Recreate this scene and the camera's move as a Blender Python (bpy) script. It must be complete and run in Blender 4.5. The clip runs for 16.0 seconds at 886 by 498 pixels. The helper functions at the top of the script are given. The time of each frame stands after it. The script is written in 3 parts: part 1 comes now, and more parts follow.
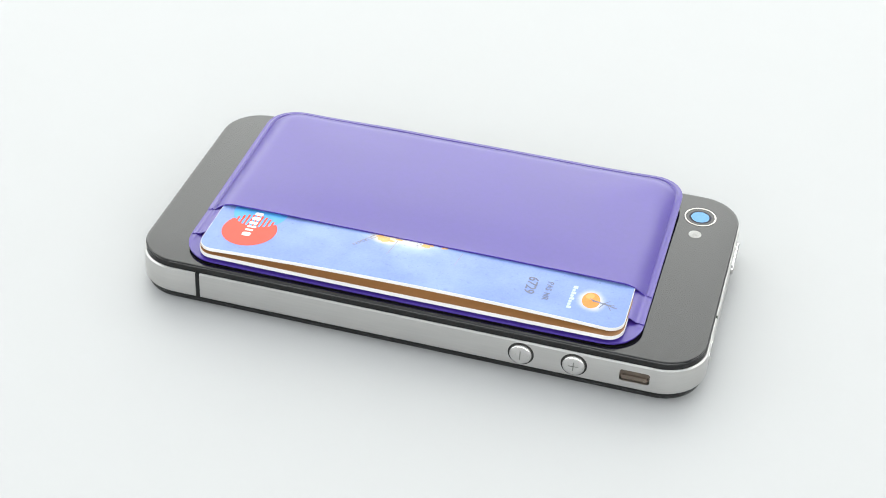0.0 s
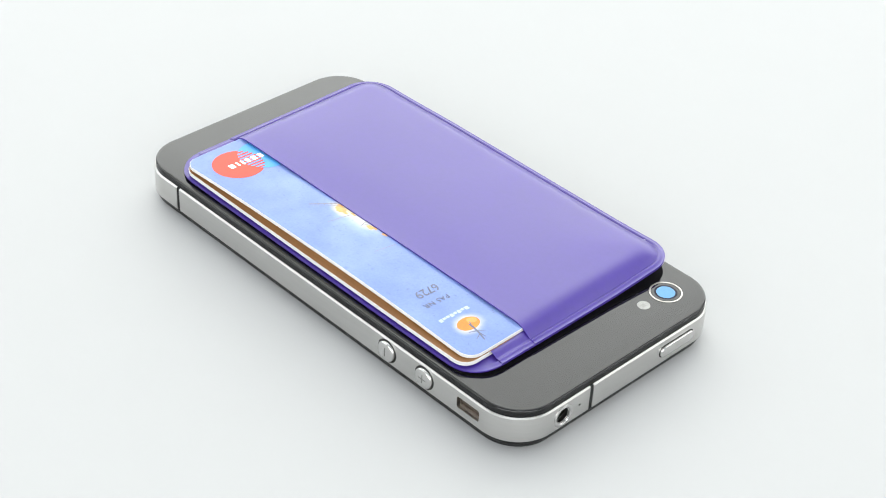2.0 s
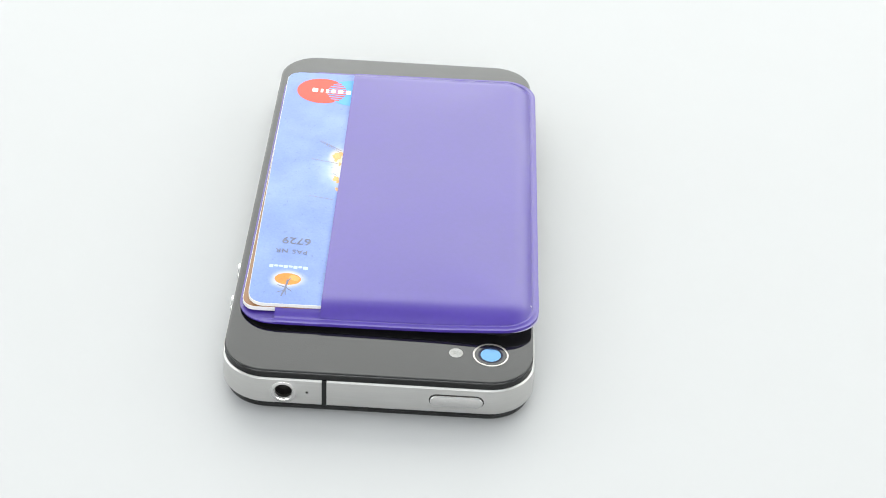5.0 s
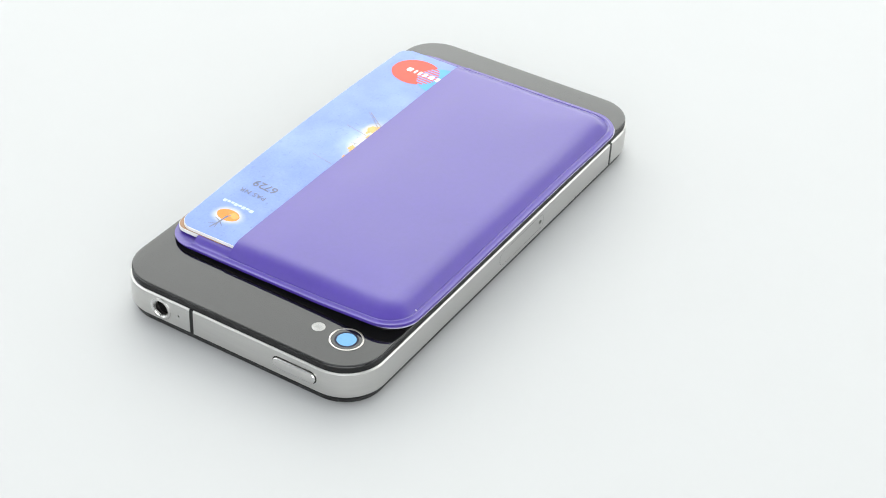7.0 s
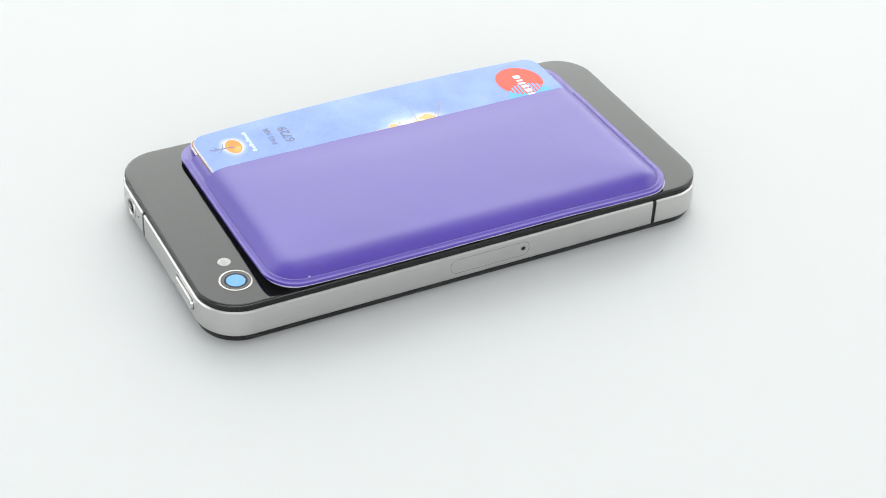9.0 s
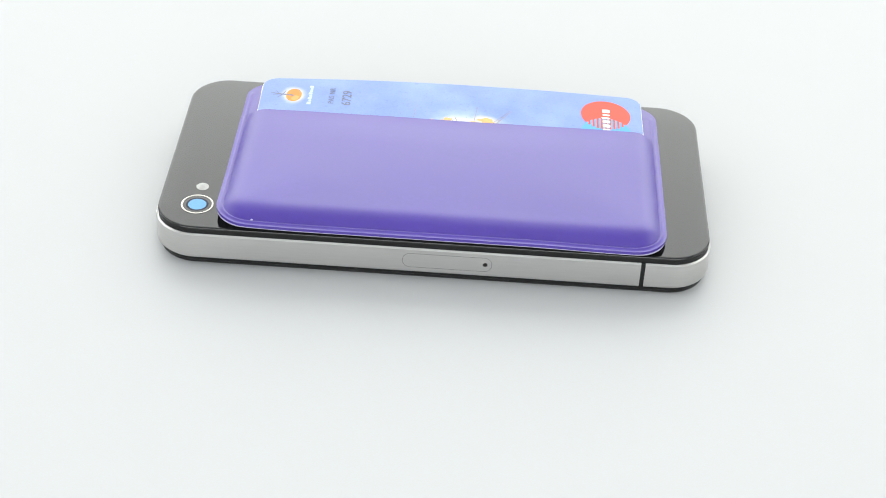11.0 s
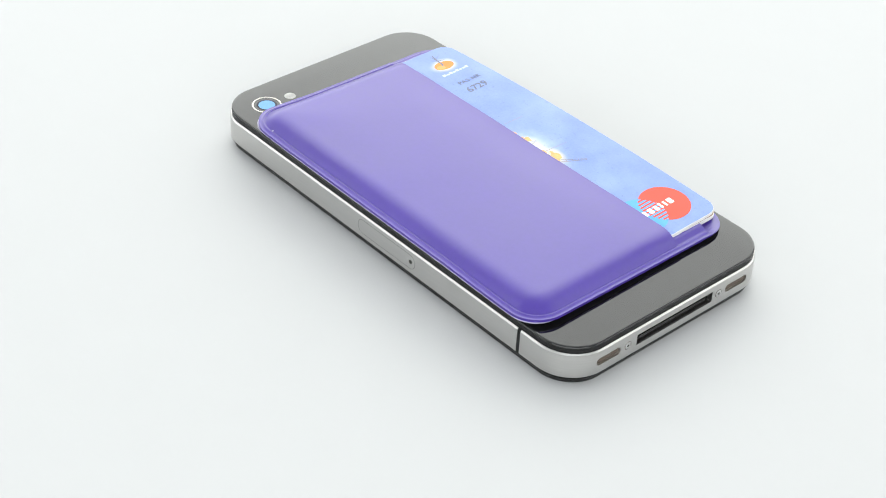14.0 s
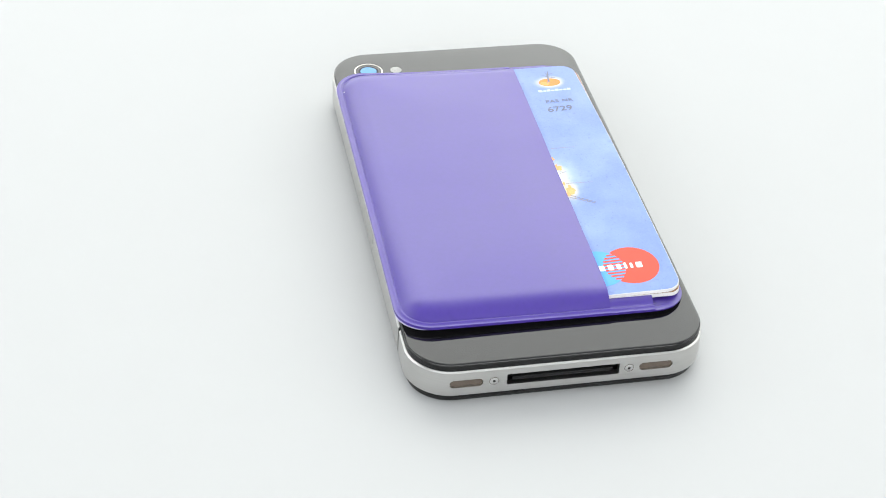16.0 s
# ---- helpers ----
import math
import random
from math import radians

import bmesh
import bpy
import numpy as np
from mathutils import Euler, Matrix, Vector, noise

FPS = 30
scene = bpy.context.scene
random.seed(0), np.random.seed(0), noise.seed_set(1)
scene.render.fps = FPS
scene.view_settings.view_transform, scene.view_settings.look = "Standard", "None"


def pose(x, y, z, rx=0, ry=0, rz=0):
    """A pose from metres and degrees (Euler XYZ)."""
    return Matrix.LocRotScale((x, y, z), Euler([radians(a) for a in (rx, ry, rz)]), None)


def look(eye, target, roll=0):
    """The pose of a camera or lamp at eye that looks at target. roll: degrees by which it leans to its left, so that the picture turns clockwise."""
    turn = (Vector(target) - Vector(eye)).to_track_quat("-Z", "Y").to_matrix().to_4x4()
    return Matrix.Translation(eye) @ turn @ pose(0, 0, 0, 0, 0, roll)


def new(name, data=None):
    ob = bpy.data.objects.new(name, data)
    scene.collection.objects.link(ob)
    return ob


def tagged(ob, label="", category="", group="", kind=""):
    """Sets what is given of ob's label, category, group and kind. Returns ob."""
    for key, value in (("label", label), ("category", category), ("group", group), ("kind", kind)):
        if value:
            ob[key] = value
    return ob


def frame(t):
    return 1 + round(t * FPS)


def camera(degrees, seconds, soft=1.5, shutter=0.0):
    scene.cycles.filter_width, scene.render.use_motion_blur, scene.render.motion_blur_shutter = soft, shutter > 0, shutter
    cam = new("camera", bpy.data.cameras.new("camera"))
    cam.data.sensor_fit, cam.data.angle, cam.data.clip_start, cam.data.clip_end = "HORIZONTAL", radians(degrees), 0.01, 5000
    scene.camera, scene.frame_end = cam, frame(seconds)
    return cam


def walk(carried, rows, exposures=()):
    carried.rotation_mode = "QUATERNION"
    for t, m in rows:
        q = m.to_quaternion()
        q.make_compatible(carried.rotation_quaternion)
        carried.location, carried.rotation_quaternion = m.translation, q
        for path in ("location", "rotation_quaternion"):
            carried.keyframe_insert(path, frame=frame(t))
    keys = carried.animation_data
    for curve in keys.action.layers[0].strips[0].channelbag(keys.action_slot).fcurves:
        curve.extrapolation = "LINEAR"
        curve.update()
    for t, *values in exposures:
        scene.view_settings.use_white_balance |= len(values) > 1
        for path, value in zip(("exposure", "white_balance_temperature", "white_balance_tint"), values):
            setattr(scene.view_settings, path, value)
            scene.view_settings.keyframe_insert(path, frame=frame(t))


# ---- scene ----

# A phone lies face down on a white turntable sheet in a light tent; a pouch with two cards is stuck to its back.
# Plans are in millimetres, in the phone's own axes: x towards its top end, y towards the side with the card tray, z up from the table.

MM = 0.001
AXIS = (-2.89, 11.58)          # the turntable's axis in the phone's plan

# ---- camera: on a tripod ----
EYE = (0.00000, -0.29991, 0.21712)
TARGET = (-0.00214, 0.50405, -0.37756)
cam = camera(28.79, 16.0, soft=1.0)
walk(cam, [(0.0, look(EYE, TARGET, 2.99)), (16.0, look(EYE, TARGET, 2.99))])

# ---- light: a large diffused panel behind and above the table, soft ones overhead and at the sides, an added fill behind the camera, white cloth all round, all out of view ----
world = bpy.data.worlds.new("tent_light")
world.use_nodes = True
world.node_tree.nodes["Background"].inputs[0].default_value = (0.92, 0.96, 1.0, 1)
world.node_tree.nodes["Background"].inputs[1].default_value = 0.05
scene.world = world
scene.view_settings.exposure = -0.24


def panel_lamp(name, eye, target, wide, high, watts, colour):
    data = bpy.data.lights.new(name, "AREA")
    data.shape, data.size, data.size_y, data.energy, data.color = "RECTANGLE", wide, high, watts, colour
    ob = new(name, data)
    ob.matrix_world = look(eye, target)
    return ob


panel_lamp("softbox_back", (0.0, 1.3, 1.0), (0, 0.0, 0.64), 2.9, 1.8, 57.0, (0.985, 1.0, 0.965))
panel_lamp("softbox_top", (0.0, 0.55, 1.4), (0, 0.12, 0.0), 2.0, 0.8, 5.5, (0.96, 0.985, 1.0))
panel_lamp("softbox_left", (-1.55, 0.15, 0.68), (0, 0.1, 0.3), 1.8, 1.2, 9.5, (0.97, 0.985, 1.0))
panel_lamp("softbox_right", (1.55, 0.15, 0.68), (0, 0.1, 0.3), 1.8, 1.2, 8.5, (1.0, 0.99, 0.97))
# unseen fill, added to lift the shade in front of the phone
panel_lamp("front_fill", (0.0, -1.15, 0.52), (0, 0.0, 0.05), 2.4, 0.7, 19.5, (0.97, 0.985, 1.0))


# ---- materials ----
def material(name, colour, rough=0.5, metal=0.0, vary=0.05, scale=300.0, bump=0.0, bump_scale=2000.0, spec=0.5, coat=0.0, stretch=(1, 1, 1)):
    """A surface with two scales of variation in tone and gloss and a fine relief; scales are per metre."""
    m = bpy.data.materials.new(name)
    m.use_nodes = True
    t = m.node_tree
    b = t.nodes["Principled BSDF"]
    b.inputs["Metallic"].default_value = metal
    b.inputs["Specular IOR Level"].default_value = spec
    b.inputs["Coat Weight"].default_value = coat
    b.inputs["Coat Roughness"].default_value = 0.08
    co = t.nodes.new("ShaderNodeTexCoord")
    mp = t.nodes.new("ShaderNodeMapping")
    mp.inputs["Scale"].default_value = stretch
    t.links.new(co.outputs["Object"], mp.inputs[0])
    big, fine = t.nodes.new("ShaderNodeTexNoise"), t.nodes.new("ShaderNodeTexNoise")
    big.inputs["Scale"].default_value, fine.inputs["Scale"].default_value = scale / 6, scale * 3
    add = t.nodes.new("ShaderNodeMath")
    add.operation = "ADD"
    for n, k in ((big, 0), (fine, 1)):
        n.inputs["Detail"].default_value = 3
        t.links.new(mp.outputs[0], n.inputs["Vector"])
        t.links.new(n.outputs["Fac"], add.inputs[k])
    ramp = t.nodes.new("ShaderNodeMapRange")
    ramp.inputs["From Min"].default_value, ramp.inputs["From Max"].default_value = 0.6, 1.4
    ramp.inputs["To Min"].default_value, ramp.inputs["To Max"].default_value = 1 - vary, 1 + vary
    t.links.new(add.outputs[0], ramp.inputs["Value"])
    mul = t.nodes.new("ShaderNodeVectorMath")
    mul.operation = "SCALE"
    mul.inputs[0].default_value = colour
    t.links.new(ramp.outputs[0], mul.inputs["Scale"])
    t.links.new(mul.outputs[0], b.inputs["Base Color"])
    r2 = t.nodes.new("ShaderNodeMath")
    r2.operation = "MULTIPLY"
    r2.inputs[1].default_value = rough
    t.links.new(ramp.outputs[0], r2.inputs[0])
    t.links.new(r2.outputs[0], b.inputs["Roughness"])
    if bump:
        grain = t.nodes.new("ShaderNodeTexNoise")
        grain.inputs["Scale"].default_value = bump_scale
        t.links.new(mp.outputs[0], grain.inputs["Vector"])
        bp = t.nodes.new("ShaderNodeBump")
        bp.inputs["Strength"].default_value = bump
        bp.inputs["Distance"].default_value = 0.0001
        t.links.new(grain.outputs["Fac"], bp.inputs["Height"])
        t.links.new(bp.outputs[0], b.inputs["Normal"])
    return m


def printed(name, base, glow_spots):
    """Printed card: cloudy blue with pale spots round the pictures (x, y, rx, ry in the phone's plan)."""
    m = material(name, base, rough=0.36, spec=0.34, vary=0.11, scale=700, bump=0.15, bump_scale=2500)
    t = m.node_tree
    b = t.nodes["Principled BSDF"]
    last = b.inputs["Base Color"].links[0].from_socket
    co = t.nodes.new("ShaderNodeTexCoord")
    cloud = t.nodes.new("ShaderNodeTexNoise")
    cloud.inputs["Scale"].default_value, cloud.inputs["Detail"].default_value = 75, 5
    t.links.new(co.outputs["Object"], cloud.inputs["Vector"])
    cr = t.nodes.new("ShaderNodeMapRange")
    cr.inputs["From Min"].default_value, cr.inputs["From Max"].default_value = 0.42, 0.75
    cr.inputs["To Max"].default_value = 0.24
    t.links.new(cloud.outputs["Fac"], cr.inputs["Value"])
    facs = [(cr.outputs[0], (0.42, 0.55, 0.80, 1))]
    for x, y, rx, ry, colour in glow_spots:
        sub = t.nodes.new("ShaderNodeVectorMath")
        sub.operation = "SUBTRACT"
        sub.inputs[1].default_value = ((x - AXIS[0]) * MM, (y - AXIS[1]) * MM, 0)
        t.links.new(co.outputs["Object"], sub.inputs[0])
        sc = t.nodes.new("ShaderNodeVectorMath")
        sc.operation = "MULTIPLY"
        sc.inputs[1].default_value = (1 / (rx * MM), 1 / (ry * MM), 0)
        t.links.new(sub.outputs[0], sc.inputs[0])
        ln = t.nodes.new("ShaderNodeVectorMath")
        ln.operation = "LENGTH"
        t.links.new(sc.outputs[0], ln.inputs[0])
        wob = t.nodes.new("ShaderNodeMath")
        wob.operation = "ADD"
        t.links.new(ln.outputs["Value"], wob.inputs[0])
        nz = t.nodes.new("ShaderNodeTexNoise")
        nz.inputs["Scale"].default_value = 260
        t.links.new(co.outputs["Object"], nz.inputs["Vector"])
        half = t.nodes.new("ShaderNodeMath")
        half.operation = "MULTIPLY"
        half.inputs[1].default_value = 0.5
        t.links.new(nz.outputs["Fac"], half.inputs[0])
        t.links.new(half.outputs[0], wob.inputs[1])
        mr = t.nodes.new("ShaderNodeMapRange")
        mr.interpolation_type = "SMOOTHSTEP"
        mr.inputs["From Min"].default_value, mr.inputs["From Max"].default_value = 0.45, 1.4
        mr.inputs["To Min"].default_value, mr.inputs["To Max"].default_value = 1, 0
        t.links.new(wob.outputs[0], mr.inputs["Value"])
        facs.append((mr.outputs[0], colour))
    # worn specks and scuffs
    for speck_scale, low, high, most in ((480, 0.64, 0.74, 0.3), (1500, 0.63, 0.72, 0.4)):
        nz = t.nodes.new("ShaderNodeTexNoise")
        nz.inputs["Scale"].default_value, nz.inputs["Detail"].default_value = speck_scale, 4
        t.links.new(co.outputs["Object"], nz.inputs["Vector"])
        mr = t.nodes.new("ShaderNodeMapRange")
        mr.inputs["From Min"].default_value, mr.inputs["From Max"].default_value = low, high
        mr.inputs["To Max"].default_value = most
        t.links.new(nz.outputs["Fac"], mr.inputs["Value"])
        facs.append((mr.outputs[0], (0.10, 0.13, 0.22, 1)))
    for fac, colour in facs:
        mix = t.nodes.new("ShaderNodeMix")
        mix.data_type = "RGBA"
        mix.inputs[7].default_value = colour
        t.links.new(fac, mix.inputs[0])
        t.links.new(last, mix.inputs[6])
        last = mix.outputs[2]
    t.links.new(last, b.inputs["Base Color"])
    return m


M_SHEET = material("white_acrylic_sheet", (0.466, 0.470, 0.470), rough=0.55, vary=0.008, scale=20, bump=0.03, bump_scale=900, spec=0.3)
M_CLOTH = material("white_tent_cloth", (0.61, 0.63, 0.645), rough=0.9, vary=0.02, scale=40, bump=0.2, bump_scale=1500)
M_STEEL = material("brushed_steel", (0.58, 0.572, 0.555), rough=0.30, metal=1.0, vary=0.05, scale=900, bump=0.10, bump_scale=6000, stretch=(0.06, 0.06, 1))
M_STEEL_BUTTON = material("polished_steel", (0.63, 0.62, 0.605), rough=0.18, metal=1.0, vary=0.04, scale=900)
M_GLASS = material("black_glass", (0.006, 0.006, 0.006), rough=0.03, vary=0.05, scale=80, spec=0.55)
M_PLASTIC = material("black_plastic", (0.008, 0.008, 0.008), rough=0.4, vary=0.15, scale=500, spec=0.25)
M_DARK = material("dark_cavity", (0.01, 0.009, 0.008), rough=0.6, vary=0.2, scale=800)
M_MESH = material("brown_grille_mesh", (0.12, 0.095, 0.075), rough=0.55, metal=0.4, vary=0.35, scale=4000, bump=0.6, bump_scale=6000)
M_LENS = material("coated_blue_lens", (0.085, 0.18, 0.30), rough=0.12, metal=1.0, vary=0.03, scale=500)
M_FLASH = material("frosted_flash_lens", (0.36, 0.36, 0.34), rough=0.25, vary=0.25, scale=2500, bump=0.6, bump_scale=2200)
M_DIODE = material("flash_diode", (0.26, 0.26, 0.245), rough=0.3, vary=0.3, scale=3000)
M_ENGRAVE = material("engraved_steel", (0.20, 0.20, 0.19), rough=0.4, metal=0.8, vary=0.2, scale=2000)
M_LENS_EDGE = material("dark_blue_lens_edge", (0.008, 0.011, 0.03), rough=0.3, vary=0.1, scale=800, spec=0.15)
M_RING = material("dull_silver_ring", (0.46, 0.44, 0.41), rough=0.3, metal=1.0, vary=0.1, scale=2000)
M_VINYL = material("purple_vinyl", (0.049, 0.0215, 0.255), rough=0.36, vary=0.09, scale=300, bump=0.05, bump_scale=3500, spec=0.76)
M_FILM = material("clear_backing_film", (0.45, 0.42, 0.55), rough=0.3, vary=0.05, scale=500)
M_PAD = material("adhesive_pad", (0.05, 0.05, 0.05), rough=0.8, vary=0.1, scale=500)
M_CORE = material("white_card_core", (0.70, 0.69, 0.67), rough=0.5, vary=0.04, scale=800)
M_BLUE = printed("blue_card_print", (0.172, 0.258, 0.572), (
    (-5.0, -10.4, 10.5, 6.8, (0.38, 0.49, 0.75, 1)), (-5.5, -11.0, 7.6, 3.4, (0.72, 0.72, 0.69, 1)), (-9.3, -12.4, 3.8, 2.4, (0.80, 0.68, 0.44, 1)), (33.7, -18.7, 2.9, 3.8, (0.82, 0.78, 0.68, 1))))
# base darkened to stand in for shade in the gap between the cards
M_ORANGE = material("orange_card_print", (0.27, 0.125, 0.042), rough=0.4, vary=0.08, scale=400)
M_RED = material("red_print", (0.66, 0.062, 0.03), rough=0.42, spec=0.3, vary=0.05, scale=700)
M_CYAN = material("light_blue_print", (0.085, 0.36, 0.76), rough=0.42, spec=0.3, vary=0.05, scale=700)
M_WHITE = material("white_print", (0.85, 0.85, 0.86), rough=0.4, vary=0.03, scale=700)
M_PALE = material("pale_blue_print", (0.44, 0.54, 0.76), rough=0.4, vary=0.1, scale=900)
M_SUN = material("orange_print", (0.80, 0.25, 0.04), rough=0.42, spec=0.25, vary=0.25, scale=1200)
M_SUN_PALE = material("pale_orange_print", (0.82, 0.34, 0.09), rough=0.42, spec=0.25, vary=0.2, scale=1500)
M_GOLD = material("yellow_orange_print", (0.80, 0.46, 0.16), rough=0.42, spec=0.25, vary=0.3, scale=900)
M_STROKE = material("pale_grey_print", (0.30, 0.27, 0.26), rough=0.5, spec=0.15, vary=0.3, scale=2500)
M_GREY = material("grey_print", (0.18, 0.195, 0.26), rough=0.5, spec=0.15, vary=0.25, scale=2500)


# ---- mesh helpers ----
def local(x, y, z):
    # the phone leans by a fraction of a degree on its glass
    return ((x - AXIS[0]) * MM, (y - AXIS[1]) * MM, (z + 0.33 + 0.0031 * x - 0.0052 * y) * MM)


def mesh_from(verts, faces, name, mat, smooth=True, angle=35):
    me = bpy.data.meshes.new(name)
    me.from_pydata([local(*v) for v in verts], [], faces)
    bm = bmesh.new()
    bm.from_mesh(me)
    bmesh.ops.recalc_face_normals(bm, faces=bm.faces)
    for f in bm.faces:
        f.smooth = smooth
    for e in bm.edges:
        if len(e.link_faces) == 2 and e.calc_face_angle(0) > radians(angle):
            e.smooth = False
    bm.to_mesh(me)
    bm.free()
    me.materials.append(mat)
    return me


def part(name, verts, faces, mat, parent, label="", smooth=True, angle=35):
    ob = new(name, mesh_from(verts, faces, name, mat, smooth, angle))
    ob.parent = parent
    return tagged(ob, label)


def rounded(x0, x1, y0, y1, r, n=10):
    """A rounded rectangle, anticlockwise."""
    pts = []
    for cx, cy, a in ((x1 - r, y0 + r, -90), (x1 - r, y1 - r, 0), (x0 + r, y1 - r, 90), (x0 + r, y0 + r, 180)):
        for i in range(n + 1):
            b = radians(a + 90 * i / n)
            pts.append((cx + r * math.cos(b), cy + r * math.sin(b)))
    return pts


def circle(cx, cy, r, n=40):
    return [(cx + r * math.cos(2 * math.pi * i / n), cy + r * math.sin(2 * math.pi * i / n)) for i in range(n)]


def loft(rings, cap0=True, cap1=True):
    """Rings of equal length, each a list of 3D points, joined one to the next."""
    n = len(rings[0])
    verts = [p for ring in rings for p in ring]
    faces = []
    for k in range(len(rings) - 1):
        for i in range(n):
            j = (i + 1) % n
            faces.append((k * n + i, k * n + j, (k + 1) * n + j, (k + 1) * n + i))
    if cap0:
        faces.append(tuple(range(n)))
    if cap1:
        faces.append(tuple(range((len(rings) - 1) * n, len(rings) * n)))
    return verts, faces


def stack(outline, steps, **caps):
    """steps: (outline function's inset, z)."""
    return loft([[(x, y, z) for x, y in outline(d)] for d, z in steps], **caps)


def wall_frame(side, a, z, out):
    """A point on one of the phone's four sides: a along it, z up, out from the steel."""
    if side == "buttons":
        return (a, -29.3 - out, z)
    if side == "tray":
        return (a, 29.3 + out, z)
    if side == "top":
        return (57.6 + out, a, z)
    return (-57.6 - out, a, z)


def on_side(side, outline, steps, **caps):
    """A lofted form standing out of a side: steps of (inset, out)."""
    return loft([[wall_frame(side, a, z, out) for a, z in outline(d)] for d, out in steps], **caps)


# ---- setting: sheet and tent ----
def slab(name, x0, x1, y0, y1, z0, z1, mat, label, category):
    v = [(x, y, z) for z in (z0, z1) for y in (y0, y1) for x in (x0, x1)]
    f = [(0, 1, 3, 2), (4, 5, 7, 6), (0, 1, 5, 4), (2, 3, 7, 6), (0, 2, 6, 4), (1, 3, 7, 5)]
    me = bpy.data.meshes.new(name)
    me.from_pydata(v, [], f)
    bm = bmesh.new()
    bm.from_mesh(me)
    bmesh.ops.recalc_face_normals(bm, faces=bm.faces)
    bm.to_mesh(me)
    bm.free()
    me.materials.append(mat)
    return tagged(new(name, me), label, category, kind="structure")


slab("ground", -1.7, 1.7, -1.4, 1.7, -0.02, 0.0, M_SHEET, "smooth white photo sheet under the phone", "table")
slab("wall_north", -1.7, 1.7, 1.7, 1.72, 0.0, 2.1, M_CLOTH, "plain white cloth wall of the light tent", "wall")
slab("wall_south", -1.7, 1.7, -1.42, -1.4, 0.0, 2.1, M_CLOTH, "plain white cloth wall of the light tent", "wall")
slab("wall_east", 1.7, 1.72, -1.42, 1.72, 0.0, 2.1, M_CLOTH, "plain white cloth wall of the light tent", "wall")
slab("wall_west", -1.72, -1.7, -1.42, 1.72, 0.0, 2.1, M_CLOTH, "plain white cloth wall of the light tent", "wall")
slab("ceiling", -1.72, 1.72, -1.42, 1.72, 2.1, 2.12, M_CLOTH, "plain white cloth roof of the light tent", "ceiling")


# ---- the phone ----
HX, HY, CORNER = 57.6, 29.3, 8.8
BAND_LOW, BAND_HIGH = 1.85, 7.75
GAPS = (("buttons", -43.35), ("top", -9.55), ("tray", -43.35))
GAP = 0.45


def body(d):
    return rounded(-HX + d, HX - d, -HY + d, HY - d, CORNER - d, 12)


def band_piece(path):
    """Sweeps the band's section along a run of (x, y, outward normal)."""
    section = ((0.28, BAND_LOW), (0.0, BAND_LOW + 0.28), (0.0, BAND_HIGH - 0.28), (0.28, BAND_HIGH), (1.3, BAND_HIGH), (1.3, BAND_LOW))
    return loft([[(x - nx * d, y - ny * d, z) for d, z in section] for x, y, nx, ny in path])


def run_between(start, end):
    """Points with normals along the outline, anticlockwise, from one gap to the next."""
    pts = []
    n = 14
    for cx, cy, a in ((HX - CORNER, -HY + CORNER, -90), (HX - CORNER, HY - CORNER, 0), (-HX + CORNER, HY - CORNER, 90), (-HX + CORNER, -HY + CORNER, 180)):
        for i in range(n + 1):
            b = radians(a + 90 * i / n)
            pts.append((cx + CORNER * math.cos(b), cy + CORNER * math.sin(b), math.cos(b), math.sin(b)))
    corners = [pts[k * (n + 1):(k + 1) * (n + 1)] for k in range(4)]
    return [start] + [p for k in end[1] for p in corners[k]] + [end[0]]


def cut(me, cutters):
    """Cuts the holes out of a mesh and leaves the finished mesh."""
    ob = new("band_blank", me)
    tools = []
    for verts, faces in cutters:
        tool = new("band_tool", mesh_from(verts, faces, "band_tool", M_DARK, False))
        mod = ob.modifiers.new("hole", "BOOLEAN")
        mod.operation, mod.solver, mod.object = "DIFFERENCE", "EXACT", tool
        tools.append(tool)
    bpy.context.view_layer.update()
    done = bpy.data.meshes.new_from_object(ob.evaluated_get(bpy.context.evaluated_depsgraph_get()))
    for o in (ob, *tools):
        bpy.data.objects.remove(o)
    return done


MINUS, PLUS, MUTE = 22.9, 33.3, (42.1, 47.9)
MID = 4.85
JACK, MIC_HOLE, POWER = -17.1, -12.7, (10.0, 19.8)
TRAY, PIN = (-12.6, 5.8), -11.2
DOCK, SCREWS, GRILLES = (-11.0, 10.9), (13.4, -12.9), ((15.5, 21.9), (-14.9, -21.5))


def slot(a0, a1, z0, z1, r, n=6):
    return lambda d: rounded(min(a0, a1) + d, max(a0, a1) - d, z0 + d, z1 - d, max(r - d, 0.05), n)


def disc(a, z, r, n=32):
    return lambda d: circle(a, z, r - d, n)


def ring_on(side, a, z, r_out, r_in, out, name, mat, parent, label=""):
    steps = [(0, -0.3), (0, out * 0.6), (0.12, out), (r_out - r_in - 0.1, out), (r_out - r_in, out * 0.5), (r_out - r_in, -0.8)]
    return part(name, *on_side(side, disc(a, z, r_out), steps, cap0=False, cap1=False), mat, parent, label)


